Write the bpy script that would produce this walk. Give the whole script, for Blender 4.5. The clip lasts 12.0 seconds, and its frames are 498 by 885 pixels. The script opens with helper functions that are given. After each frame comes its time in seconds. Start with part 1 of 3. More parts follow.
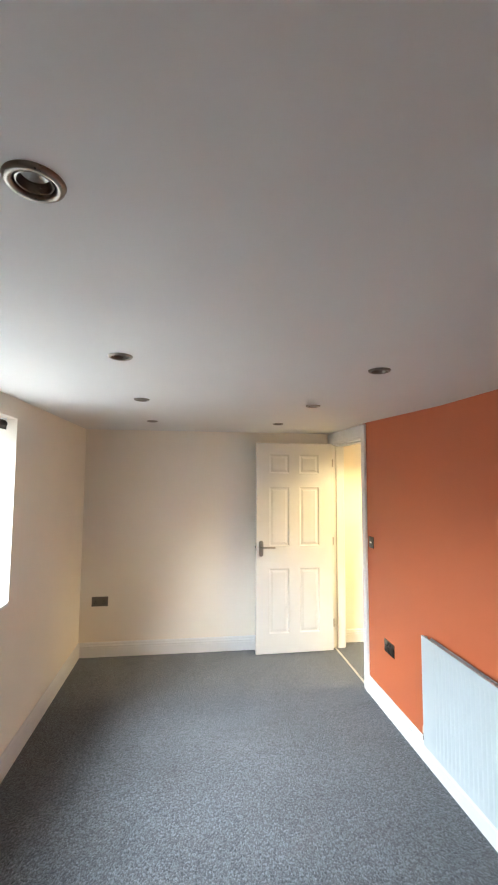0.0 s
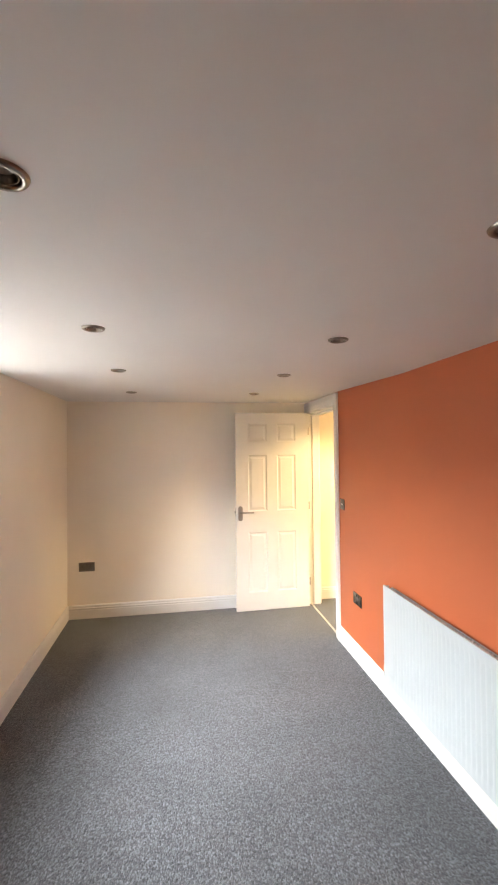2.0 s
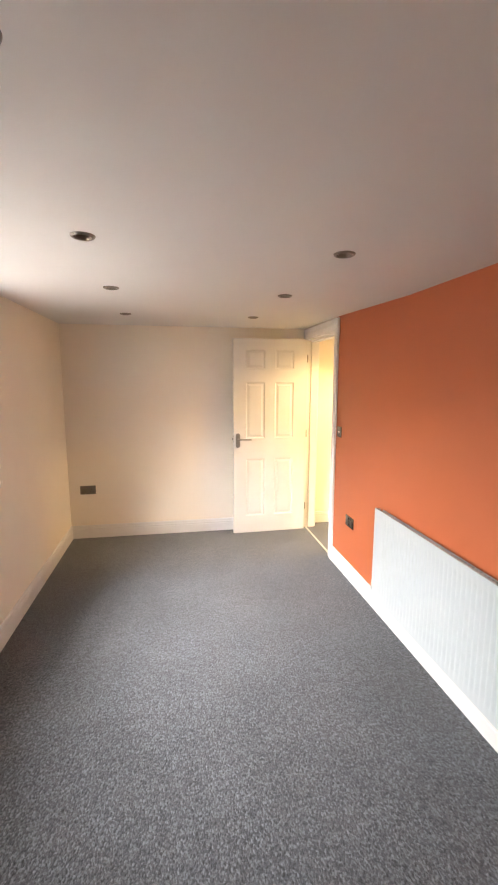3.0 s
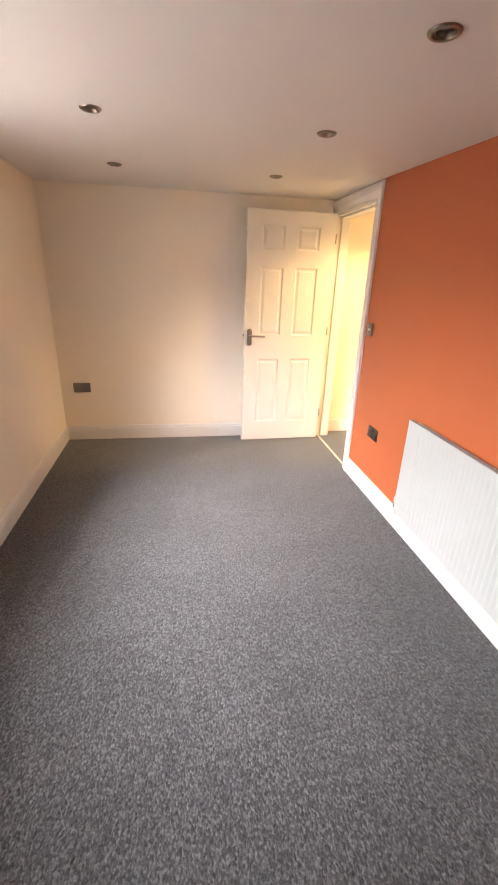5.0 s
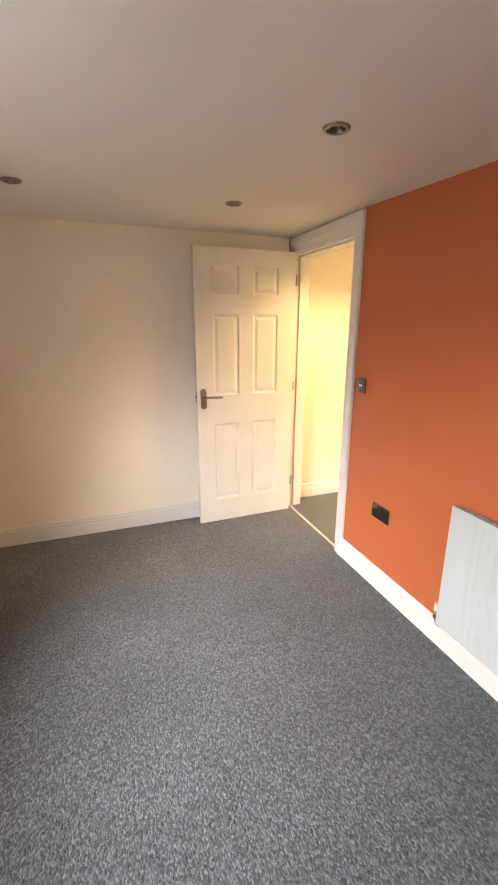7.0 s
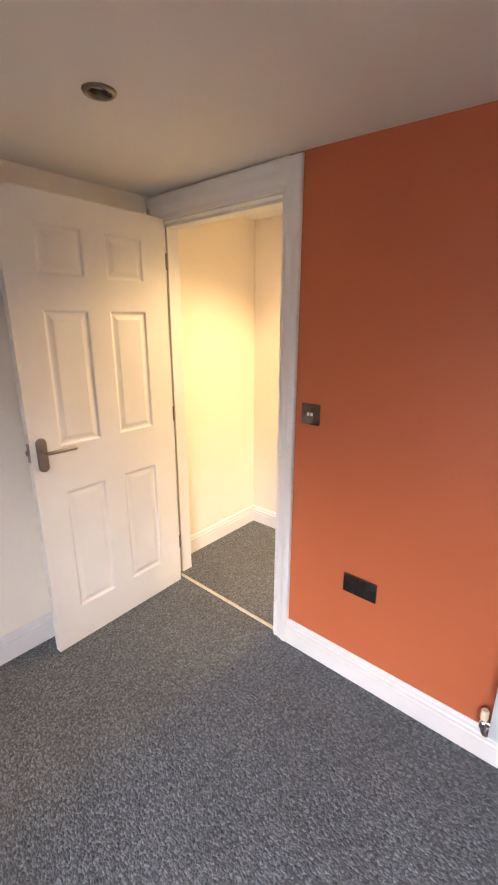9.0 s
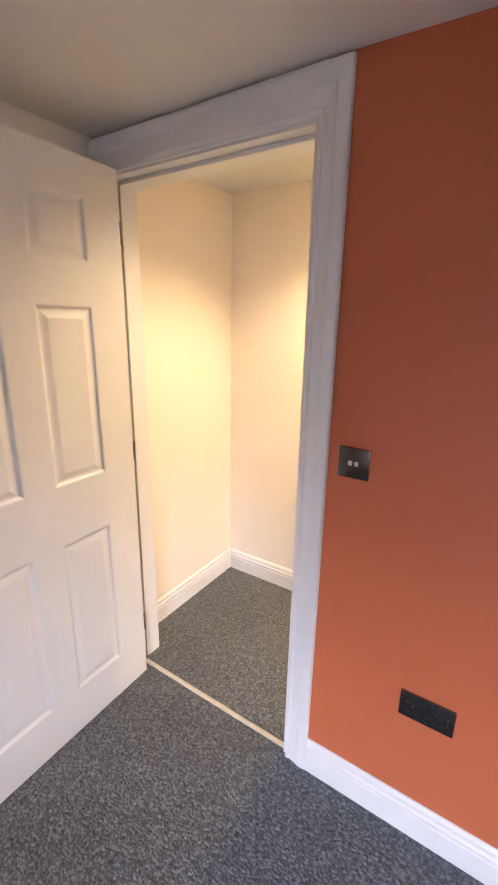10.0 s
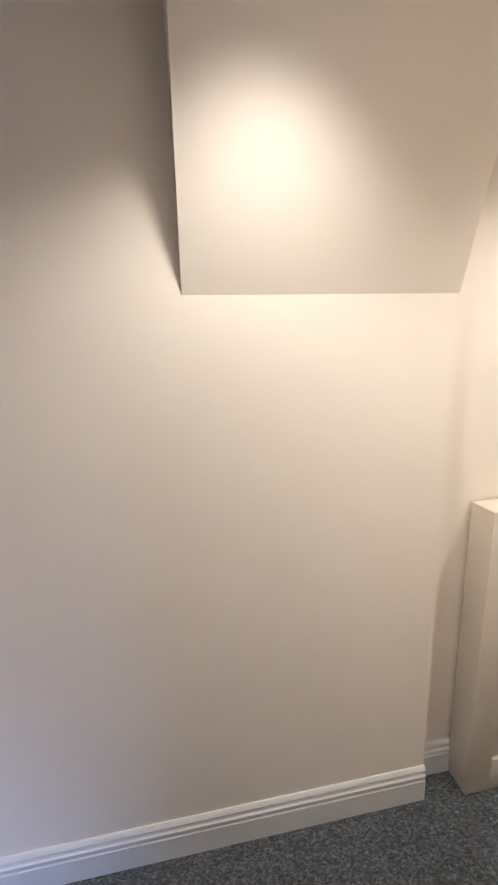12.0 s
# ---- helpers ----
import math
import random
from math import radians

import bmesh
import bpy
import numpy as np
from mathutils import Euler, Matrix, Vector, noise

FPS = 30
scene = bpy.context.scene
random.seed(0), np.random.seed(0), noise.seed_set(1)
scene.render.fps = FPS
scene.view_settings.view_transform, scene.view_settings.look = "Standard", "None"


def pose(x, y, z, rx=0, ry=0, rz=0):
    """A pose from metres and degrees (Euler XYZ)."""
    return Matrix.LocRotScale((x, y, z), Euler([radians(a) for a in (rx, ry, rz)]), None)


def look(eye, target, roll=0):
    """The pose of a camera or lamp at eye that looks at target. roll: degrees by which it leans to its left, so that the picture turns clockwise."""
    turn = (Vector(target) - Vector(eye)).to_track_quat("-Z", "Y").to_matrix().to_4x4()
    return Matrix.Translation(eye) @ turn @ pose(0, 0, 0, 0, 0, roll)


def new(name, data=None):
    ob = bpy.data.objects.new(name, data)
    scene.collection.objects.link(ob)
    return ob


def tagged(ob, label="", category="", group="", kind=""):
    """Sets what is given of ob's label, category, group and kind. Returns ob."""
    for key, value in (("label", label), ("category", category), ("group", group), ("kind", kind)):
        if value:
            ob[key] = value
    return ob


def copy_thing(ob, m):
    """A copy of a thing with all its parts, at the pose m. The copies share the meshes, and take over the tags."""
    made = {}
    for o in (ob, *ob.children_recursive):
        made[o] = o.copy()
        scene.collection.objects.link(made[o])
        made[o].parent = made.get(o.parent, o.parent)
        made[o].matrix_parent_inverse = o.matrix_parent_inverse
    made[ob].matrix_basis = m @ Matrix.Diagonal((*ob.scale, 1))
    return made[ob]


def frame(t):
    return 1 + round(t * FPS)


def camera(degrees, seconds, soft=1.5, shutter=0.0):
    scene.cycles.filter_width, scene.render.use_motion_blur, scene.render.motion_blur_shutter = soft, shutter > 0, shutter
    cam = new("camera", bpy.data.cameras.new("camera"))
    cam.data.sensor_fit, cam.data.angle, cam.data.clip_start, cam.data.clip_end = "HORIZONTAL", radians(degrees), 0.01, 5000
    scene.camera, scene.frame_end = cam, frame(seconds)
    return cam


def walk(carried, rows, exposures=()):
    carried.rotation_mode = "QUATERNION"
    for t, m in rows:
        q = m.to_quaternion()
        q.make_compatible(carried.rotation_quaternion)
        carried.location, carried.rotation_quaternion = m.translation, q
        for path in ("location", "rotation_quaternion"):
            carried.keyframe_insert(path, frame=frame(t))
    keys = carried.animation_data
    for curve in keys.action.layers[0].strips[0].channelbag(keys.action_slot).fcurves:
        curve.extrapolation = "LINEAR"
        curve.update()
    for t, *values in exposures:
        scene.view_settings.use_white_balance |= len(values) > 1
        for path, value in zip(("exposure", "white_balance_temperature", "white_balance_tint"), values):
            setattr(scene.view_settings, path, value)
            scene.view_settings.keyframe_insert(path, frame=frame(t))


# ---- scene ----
cam = camera(61.6, 12.0, soft=2.0)
PATH = [
    (0, (-0.051, -0.035, 1.658), (0.212, 1.94, 1.821), 0.35),
    (0.5, (-0.027, -0.176, 1.645), (0.251, 1.782, 1.941), 0.0),
    (1, (-0.001, -0.181, 1.656), (0.309, 1.769, 1.971), -0.7),
    (1.5, (-0.004, -0.178, 1.649), (0.322, 1.785, 1.851), -0.7),
    (2, (0.004, -0.176, 1.619), (0.334, 1.796, 1.651), -0.6),
    (2.5, (0.001, -0.186, 1.596), (0.343, 1.781, 1.471), -0.4),
    (3, (-0.004, -0.166, 1.58), (0.336, 1.783, 1.285), 0.1),
    (3.5, (-0.001, -0.125, 1.546), (0.327, 1.796, 1.095), 0.5),
    (5.5, (-0.053, 0.376, 1.475), (0.286, 2.195, 0.716), 2.8),
    (6, (-0.166, 0.537, 1.494), (0.318, 2.331, 0.753), 0.5),
    (6.5, (-0.168, 0.762, 1.46), (0.412, 2.555, 0.79), -0.3),
    (7, (-0.123, 1.068, 1.5), (0.548, 2.87, 0.951), 0.2),
    (7.5, (-0.188, 1.328, 1.497), (0.703, 3.052, 1.014), -0.4),
    (9.5, (0.05, 2.499, 1.525), (1.603, 3.625, 0.956), 0.7),
    (10, (0.274, 2.761, 1.515), (1.886, 3.813, 0.968), 1.0),
    (10.5, (0.487, 3.041, 1.52), (2.149, 3.981, 0.925), 2.2),
    (11, (0.652, 3.276, 1.536), (2.468, 3.836, 0.913), 0.5),
    (11.3, (0.796, 3.358, 1.508), (2.647, 3.76, 0.867), 0.9),
    (11.5, (0.942, 3.41, 1.488), (2.82, 3.697, 0.863), 0.4),
    (11.6, (1.037, 3.432, 1.498), (2.93, 3.624, 0.884), 0.6),
    (11.8, (1.1, 3.482, 1.46), (3.042, 3.419, 0.984), -0.2),
    (11.9, (1.173, 3.502, 1.454), (3.115, 3.315, 1.015), -0.9),
    (12, (1.248, 3.522, 1.46), (3.168, 3.179, 1.02), -1.7),
]
EXPOSURES = [(0, 2.58, 6700, 13), (0.5, 2.72, 7100, 16), (1, 2.75, 7300, 18), (2.5, 2.75, 7900, 23), (3.5, 2.78, 8200, 26), (5.5, 2.63, 8500, 31), (7.5, 2.3, 8000, 24), (9.5, 2.05, 6900, 31),
             (10.5, 1.73, 5800, 32), (11, 1.45, 5350, 33), (11.5, 1.15, 5150, 35), (12, 0.81, 4600, 30)]
SUN, SUN_UP, SUN_SIDE, SUN_WIDE = 4.5, 35, 46, 46
DAY, DAY_TILT, DAY_TURN, SPREAD, HALL, BOX_OUT = 5.3, 40, 0, 86, 32.0, 0.18
walk(cam, [(t, look(eye, target, roll)) for t, eye, target, roll in PATH], EXPOSURES)

# ---- daylight: an overcast sky, its bright part over the window side ----
world = bpy.data.worlds.new("world")
scene.world = world
world.use_nodes = True
sky = world.node_tree.nodes.new("ShaderNodeTexSky")
sky.sky_type = "NISHITA"
sky.sun_disc = False
sky.sun_elevation = radians(SUN_UP)
sky.sun_rotation = radians(270 - SUN_SIDE)
sky.air_density, sky.dust_density = 1.0, 3.0
world.node_tree.links.new(sky.outputs[0], world.node_tree.nodes["Background"].inputs[0])
world.node_tree.nodes["Background"].inputs[1].default_value = 0.15

sun = new("sun", bpy.data.lights.new("sun", "SUN"))
sun.data.energy, sun.data.angle, sun.data.color = SUN, radians(SUN_WIDE), (0.74, 0.89, 1.0)
sun.matrix_world = look((-10 * math.cos(radians(SUN_SIDE)), -10 * math.sin(radians(SUN_SIDE)), 10 * math.tan(radians(SUN_UP))), (0, 0, 0))

# the plan: the bedroom, and the landing behind its east wall
XL, XR, YB, YF, H = -1.067, 1.335, -1.25, 4.1, 2.10
WALL = 0.118
WEST = 0.38
HX0, HX1, HX2, HY0, HY1, HH = XR + WALL, 2.227, 2.297, 1.2, 4.167, 2.15
WALL_END = 2.804
TOP = 2.36
W0, W1, WZ0, WZ1 = 1.0, 2.53, 0.93, 1.985
D0, D1, DZ = 3.278, 4.040, 1.978
LAMPS = [(x + k * y, y) for y in (0.60, 1.53, 2.41, 3.375) for x, k in ((-0.277, -0.031), (0.715, -0.020))]
# the second landing lamp is unseen, added to brighten the south end
HALL_LAMPS = [(1.88, 3.29), (1.88, 2.33)]

area = new("window_daylight", bpy.data.lights.new("window_daylight", "AREA"))
area.data.shape, area.data.size, area.data.size_y = "RECTANGLE", W1 - W0 - 0.14, 0.56
area.data.energy, area.data.color, area.data.spread = DAY, (0.74, 0.89, 1.0), radians(SPREAD)
wx, wy, wz = XL - 0.20, (W0 + W1) / 2, (WZ0 + WZ1) / 2
area.matrix_world = look((wx, wy, wz), (wx + math.cos(radians(DAY_TURN)), wy + math.sin(radians(DAY_TURN)), wz - math.tan(radians(DAY_TILT))))
for (x, y), cone, share, lean in zip(HALL_LAMPS, (132, 130), (1.0, 1.1), ((-0.16, 0.06), (0, 0))):
    spot = new("downlight_beam", bpy.data.lights.new("downlight_beam", "SPOT"))
    spot.data.energy, spot.data.color = HALL * share, (1.0, 0.80, 0.405)
    spot.data.spot_size, spot.data.spot_blend, spot.data.shadow_soft_size = radians(cone), 0.65, 0.06
    spot.matrix_world = look((x, y, HH - 0.008), (x + lean[0], y + lean[1], HH - 1.0))


# ---- materials ----
def material(name, colour, rough=0.6, metal=0.0, vary=0.06, scale=3.0, grain=250.0, bump=0.05, depth=0.001, emit=0.0):
    """A painted or bare surface: slow blotches, fine grain, and a relief."""
    m = bpy.data.materials.new(name)
    m.use_nodes = True
    n, link = m.node_tree.nodes, m.node_tree.links.new
    b = n["Principled BSDF"]
    geo = n.new("ShaderNodeNewGeometry")
    slow, fine = n.new("ShaderNodeTexNoise"), n.new("ShaderNodeTexNoise")
    slow.inputs["Scale"].default_value, slow.inputs["Detail"].default_value = scale, 4
    fine.inputs["Scale"].default_value, fine.inputs["Detail"].default_value = grain, 3
    link(geo.outputs["Position"], slow.inputs["Vector"])
    link(geo.outputs["Position"], fine.inputs["Vector"])
    ramp = n.new("ShaderNodeMapRange")
    ramp.inputs[1].default_value, ramp.inputs[2].default_value = 0.3, 0.7
    ramp.inputs[3].default_value, ramp.inputs[4].default_value = 1 - vary, 1 + vary
    link(slow.outputs["Fac"], ramp.inputs[0])
    mul = n.new("ShaderNodeMix")
    mul.data_type, mul.blend_type = "RGBA", "MULTIPLY"
    mul.inputs["Factor"].default_value = 1
    mul.inputs["A"].default_value = (*colour, 1)
    link(ramp.outputs[0], mul.inputs["B"])
    link(mul.outputs["Result"], b.inputs["Base Color"])
    r = n.new("ShaderNodeMapRange")
    r.inputs[3].default_value, r.inputs[4].default_value = max(rough - 0.08, 0.03), min(rough + 0.08, 1)
    link(fine.outputs["Fac"], r.inputs[0])
    link(r.outputs[0], b.inputs["Roughness"])
    b.inputs["Metallic"].default_value = metal
    bm_node = n.new("ShaderNodeBump")
    bm_node.inputs["Strength"].default_value, bm_node.inputs["Distance"].default_value = bump, depth
    link(fine.outputs["Fac"], bm_node.inputs["Height"])
    link(bm_node.outputs["Normal"], b.inputs["Normal"])
    if emit:
        b.inputs["Emission Color"].default_value = (*colour, 1)
        b.inputs["Emission Strength"].default_value = emit
    return m


def carpet_material():
    """Grey cut-pile carpet: flecks of light and dark yarn, tufted relief, slow brushing marks."""
    m = bpy.data.materials.new("carpet")
    m.use_nodes = True
    n, link = m.node_tree.nodes, m.node_tree.links.new
    b = n["Principled BSDF"]
    geo = n.new("ShaderNodeNewGeometry")
    warp = n.new("ShaderNodeTexNoise")
    warp.inputs["Scale"].default_value, warp.inputs["Detail"].default_value = 70, 2
    add = n.new("ShaderNodeMix")
    add.data_type, add.blend_type = "RGBA", "LINEAR_LIGHT"
    add.inputs["Factor"].default_value = 0.006
    lay = n.new("ShaderNodeMapping")
    lay.inputs["Scale"].default_value = (1.3, 0.82, 1.0)
    link(geo.outputs["Position"], lay.inputs["Vector"])
    link(geo.outputs["Position"], warp.inputs["Vector"])
    link(lay.outputs["Vector"], add.inputs["A"])
    link(warp.outputs["Color"], add.inputs["B"])
    tuft = n.new("ShaderNodeTexVoronoi")
    tuft.inputs["Scale"].default_value = 125
    link(add.outputs["Result"], tuft.inputs["Vector"])
    fleck = n.new("ShaderNodeTexNoise")
    fleck.inputs["Scale"].default_value, fleck.inputs["Detail"].default_value, fleck.inputs["Roughness"].default_value = 105, 4, 0.68
    link(add.outputs["Result"], fleck.inputs["Vector"])
    slow = n.new("ShaderNodeTexNoise")
    slow.inputs["Scale"].default_value, slow.inputs["Detail"].default_value = 2.2, 3
    link(geo.outputs["Position"], slow.inputs["Vector"])
    ramp = n.new("ShaderNodeValToRGB")
    ramp.color_ramp.elements[0].position, ramp.color_ramp.elements[0].color = 0.31, (0.021, 0.0235, 0.026, 1)
    ramp.color_ramp.elements[1].position, ramp.color_ramp.elements[1].color = 0.69, (0.185, 0.206, 0.229, 1)
    middle = ramp.color_ramp.elements.new(0.50)
    middle.color = (0.069, 0.077, 0.086, 1)
    split = n.new("ShaderNodeSeparateColor")
    link(tuft.outputs["Color"], split.inputs[0])
    tone = n.new("ShaderNodeMix")
    tone.inputs["Factor"].default_value = 0.80
    link(split.outputs[0], tone.inputs["A"])
    link(fleck.outputs["Fac"], tone.inputs["B"])
    link(tone.outputs["Result"], ramp.inputs[0])
    brush = n.new("ShaderNodeMapRange")
    brush.inputs[1].default_value, brush.inputs[2].default_value = 0.3, 0.7
    brush.inputs[3].default_value, brush.inputs[4].default_value = 0.86, 1.14
    link(slow.outputs["Fac"], brush.inputs[0])
    mul = n.new("ShaderNodeMix")
    mul.data_type, mul.blend_type = "RGBA", "MULTIPLY"
    mul.inputs["Factor"].default_value = 1
    link(ramp.outputs[0], mul.inputs["A"])
    link(brush.outputs[0], mul.inputs["B"])
    link(mul.outputs["Result"], b.inputs["Base Color"])
    b.inputs["Roughness"].default_value = 0.95
    b.inputs["Sheen Weight"].default_value = 0.25
    b.inputs["Sheen Roughness"].default_value = 0.5
    height = n.new("ShaderNodeMath")
    height.operation = "SUBTRACT"
    link(fleck.outputs["Fac"], height.inputs[0])
    link(tuft.outputs["Distance"], height.inputs[1])
    relief = n.new("ShaderNodeBump")
    relief.inputs["Strength"].default_value, relief.inputs["Distance"].default_value = 0.75, 0.005
    link(height.outputs[0], relief.inputs["Height"])
    link(relief.outputs["Normal"], b.inputs["Normal"])
    return m


CREAM = material("cream_emulsion", (0.86, 0.788, 0.685), 0.75, vary=0.025, scale=1.6, grain=320, bump=0.12)
ORANGE = material("orange_emulsion", (0.56, 0.142, 0.056), 0.48, vary=0.03, scale=1.8, grain=320, bump=0.12)
CEILING = material("ceiling_emulsion", (0.74, 0.725, 0.70), 0.8, vary=0.02, scale=1.4, grain=300, bump=0.1)
GLOSS = material("white_satin_paint", (0.74, 0.73, 0.715), 0.36, vary=0.03, scale=6, grain=90, bump=0.05)
DOORPAINT = material("white_door_paint", (0.70, 0.685, 0.65), 0.42, vary=0.025, scale=5, grain=160, bump=0.06)
GUARD = material("cream_satin_paint", (0.68, 0.61, 0.50), 0.4, vary=0.03, scale=6, grain=90, bump=0.05)
# white enamel, with the daylight's blue cast put into a darkened base colour
ENAMEL = material("cool_toned_white_enamel", (0.51, 0.575, 0.585), 0.35, vary=0.012, scale=4, grain=60, bump=0.004)
STEEL = material("brushed_steel", (0.33, 0.31, 0.28), 0.34, 1.0, vary=0.08, scale=30, grain=500, bump=0.05)
CHROME = material("polished_chrome", (0.62, 0.60, 0.58), 0.16, 1.0, vary=0.05, scale=40, grain=300, bump=0.02)
NICKEL = material("black_nickel_plate", (0.18, 0.17, 0.165), 0.24, 1.0, vary=0.03, scale=20, grain=120, bump=0.004)
BLACK = material("black_plastic", (0.018, 0.018, 0.018), 0.4, vary=0.05, scale=40)
SOCKET = material("pewter_plate", (0.20, 0.185, 0.165), 0.35, 0.85, vary=0.06, scale=40, grain=300, bump=0.02)
# unlit lens: the bright reflected glint is put into its pale base colour
GLINT_LENS = material("lamp_lens", (0.76, 0.73, 0.66), 0.18, 0.35, vary=0.1, scale=60)
LIT = material("lit_lamp_lens", (1.0, 0.86, 0.62), 0.3, emit=14.0)
ROCKER = material("bright_rocker", (0.78, 0.76, 0.73), 0.38, 0.7)
SATIN = material("satin_nickel", (0.27, 0.245, 0.21), 0.30, 1.0, vary=0.06, scale=40, grain=400, bump=0.02)
BRASS = material("worn_brass_strip", (0.57, 0.54, 0.485), 0.38, 0.5, vary=0.1, scale=25, grain=200, bump=0.05)
PLASTIC = material("cream_plastic", (0.72, 0.62, 0.47), 0.45)
BLIND = material("dark_blind_cloth", (0.05, 0.042, 0.036), 0.8, vary=0.1, scale=30, grain=400, bump=0.2)
UPVC = material("white_window_plastic", (0.8, 0.82, 0.82), 0.3, vary=0.01)
RENDER = material("house_render", (0.5, 0.47, 0.43), 0.9, vary=0.1, scale=2, grain=120, bump=0.3)
# pale only so that the unseen ground throws daylight up through the window
BOUNCE_GROUND = material("pale_bounce_ground", (0.34, 0.33, 0.31), 0.9, vary=0.15, scale=1.5, grain=60, bump=0.6, depth=0.02)
CARPET = carpet_material()

glass = bpy.data.materials.new("window_glass")
glass.use_nodes = True
glass_bsdf = glass.node_tree.nodes["Principled BSDF"]
glass_bsdf.inputs["Transmission Weight"].default_value = 1
glass_bsdf.inputs["Roughness"].default_value = 0
glass_bsdf.inputs["IOR"].default_value = 1.45


# ---- mesh helpers ----
def add_box(bm, lo, hi, bevel=0.0, segments=2):
    """A box between two corners, its edges rounded by bevel."""
    made = bmesh.ops.create_cube(bm, size=1)["verts"]
    for v in made:
        v.co = [lo[i] + (v.co[i] + 0.5) * (hi[i] - lo[i]) for i in range(3)]
    if bevel:
        edges = list({e for v in made for e in v.link_edges})
        bmesh.ops.bevel(bm, geom=edges, offset=bevel, segments=segments, affect="EDGES", profile=0.5)


def add_lathe(bm, centre, profile, axis="z", steps=32):
    """A turned body: rows of (radius, along)."""
    rings = []
    for r, a in profile:
        ring = []
        for i in range(steps):
            c, s = r * math.cos(2 * math.pi * i / steps), r * math.sin(2 * math.pi * i / steps)
            p = {"z": (c, s, a), "y": (c, a, s), "x": (a, c, s)}[axis]
            ring.append(bm.verts.new(Vector(p) + Vector(centre)))
        rings.append(ring)
    for a, b in zip(rings, rings[1:]):
        for i in range(steps):
            bm.faces.new((a[i], a[(i + 1) % steps], b[(i + 1) % steps], b[i]))
    bmesh.ops.recalc_face_normals(bm, faces=bm.faces)


def add_tube(bm, points, radius, steps=12):
    """A round bar along a chain of points."""
    rings = []
    for i, p in enumerate(points):
        a, b = Vector(points[max(i - 1, 0)]), Vector(points[min(i + 1, len(points) - 1)])
        q = (b - a).to_track_quat("Z", "Y")
        rings.append([bm.verts.new(Vector(p) + q @ Vector((radius * math.cos(2 * math.pi * k / steps), radius * math.sin(2 * math.pi * k / steps), 0))) for k in range(steps)])
    for a, b in zip(rings, rings[1:]):
        for k in range(steps):
            bm.faces.new((a[k], a[(k + 1) % steps], b[(k + 1) % steps], b[k]))
    bm.faces.new(rings[0])
    bm.faces.new(rings[-1])
    bmesh.ops.recalc_face_normals(bm, faces=bm.faces)


def smooth_by_angle(me, degrees=35):
    for p in me.polygons:
        p.use_smooth = True
    bm = bmesh.new()
    bm.from_mesh(me)
    for e in bm.edges:
        e.smooth = len(e.link_faces) == 2 and e.calc_face_angle(0) < radians(degrees)
    bm.to_mesh(me)
    bm.free()


def part(name, bm, mat, parent=None, label="", smooth=True):
    """One mesh object, under a thing or a part."""
    me = bpy.data.meshes.new(name)
    bm.to_mesh(me)
    bm.free()
    for m in mat if isinstance(mat, (list, tuple)) else (mat,):
        me.materials.append(m)
    if smooth:
        smooth_by_angle(me)
    ob = new(name, me)
    if parent:
        ob.parent = parent
    return tagged(ob, label)


def structure(name, bm, mat, label, category, smooth=False):
    return tagged(part(name, bm, mat, None, label, smooth), "", category, kind="structure")


def boxes(*list_of):
    bm = bmesh.new()
    for lo, hi in list_of:
        add_box(bm, lo, hi)
    return bm


# ---- the setting ----
def dip(x, y):
    """How far the old bedroom ceiling sags towards the east wall, south of the doorway."""
    return -0.033 * min(max(x - 0.3, 0), 1.0) * min(max(3.15 - y, 0), 1.0)


def sheet_with_holes(bm, x0, x1, y0, y1, z, holes, r, steps=32, sag=None, rows=(), cols=()):
    """A level sheet, faced downwards, with round holes."""
    g = 0.07
    ys = sorted({y0, y1, *rows, *[v for h in holes for v in (h[1] - g, h[1] + g)]})
    for ya, yb in zip(ys, ys[1:]):
        xs = sorted({x0, x1, *cols, *[v for h in holes if ya < h[1] < yb for v in (h[0] - g, h[0] + g)]})
        for xa, xb in zip(xs, xs[1:]):
            inside = [h for h in holes if xa < h[0] < xb and ya < h[1] < yb]
            if not inside:
                bm.faces.new([bm.verts.new(p) for p in ((xa, ya, z), (xa, yb, z), (xb, yb, z), (xb, ya, z))])
                continue
            cx, cy = inside[0]
            outer, inner, lip = [], [], []
            for i in range(steps):
                c, s = math.cos(2 * math.pi * i / steps), math.sin(2 * math.pi * i / steps)
                k = g / max(abs(c), abs(s))
                outer.append(bm.verts.new((cx + k * c, cy + k * s, z)))
                inner.append(bm.verts.new((cx + r * c, cy + r * s, z)))
                lip.append(bm.verts.new((cx + r * c, cy + r * s, z + 0.015)))
            for i in range(steps):
                j = (i + 1) % steps
                bm.faces.new((outer[j], outer[i], inner[i], inner[j]))
                bm.faces.new((inner[j], inner[i], lip[i], lip[j]))
    bmesh.ops.remove_doubles(bm, verts=bm.verts, dist=0.0005)
    if sag:
        for v in bm.verts:
            v.co.z += sag(v.co.x, v.co.y)


structure("floor", boxes(((XL - WEST, YB - 0.2, -0.12), (2.55, HY1 + 0.2, 0))), CARPET, "grey flecked cut-pile carpet fitted wall to wall", "floor")
bm = bmesh.new()
sheet_with_holes(bm, XL - 0.02, XR + 0.02, YB - 0.02, YF + 0.02, H, LAMPS, 0.036, sag=dip, rows=(2.15, 3.15), cols=(0.3, 1.3))
structure("ceiling", bm, CEILING, "plain matt white painted bedroom ceiling", "ceiling")
bm = bmesh.new()
sheet_with_holes(bm, HX0 - 0.02, 2.45, HY0 - 0.02, HY1 + 0.02, HH, HALL_LAMPS, 0.036)
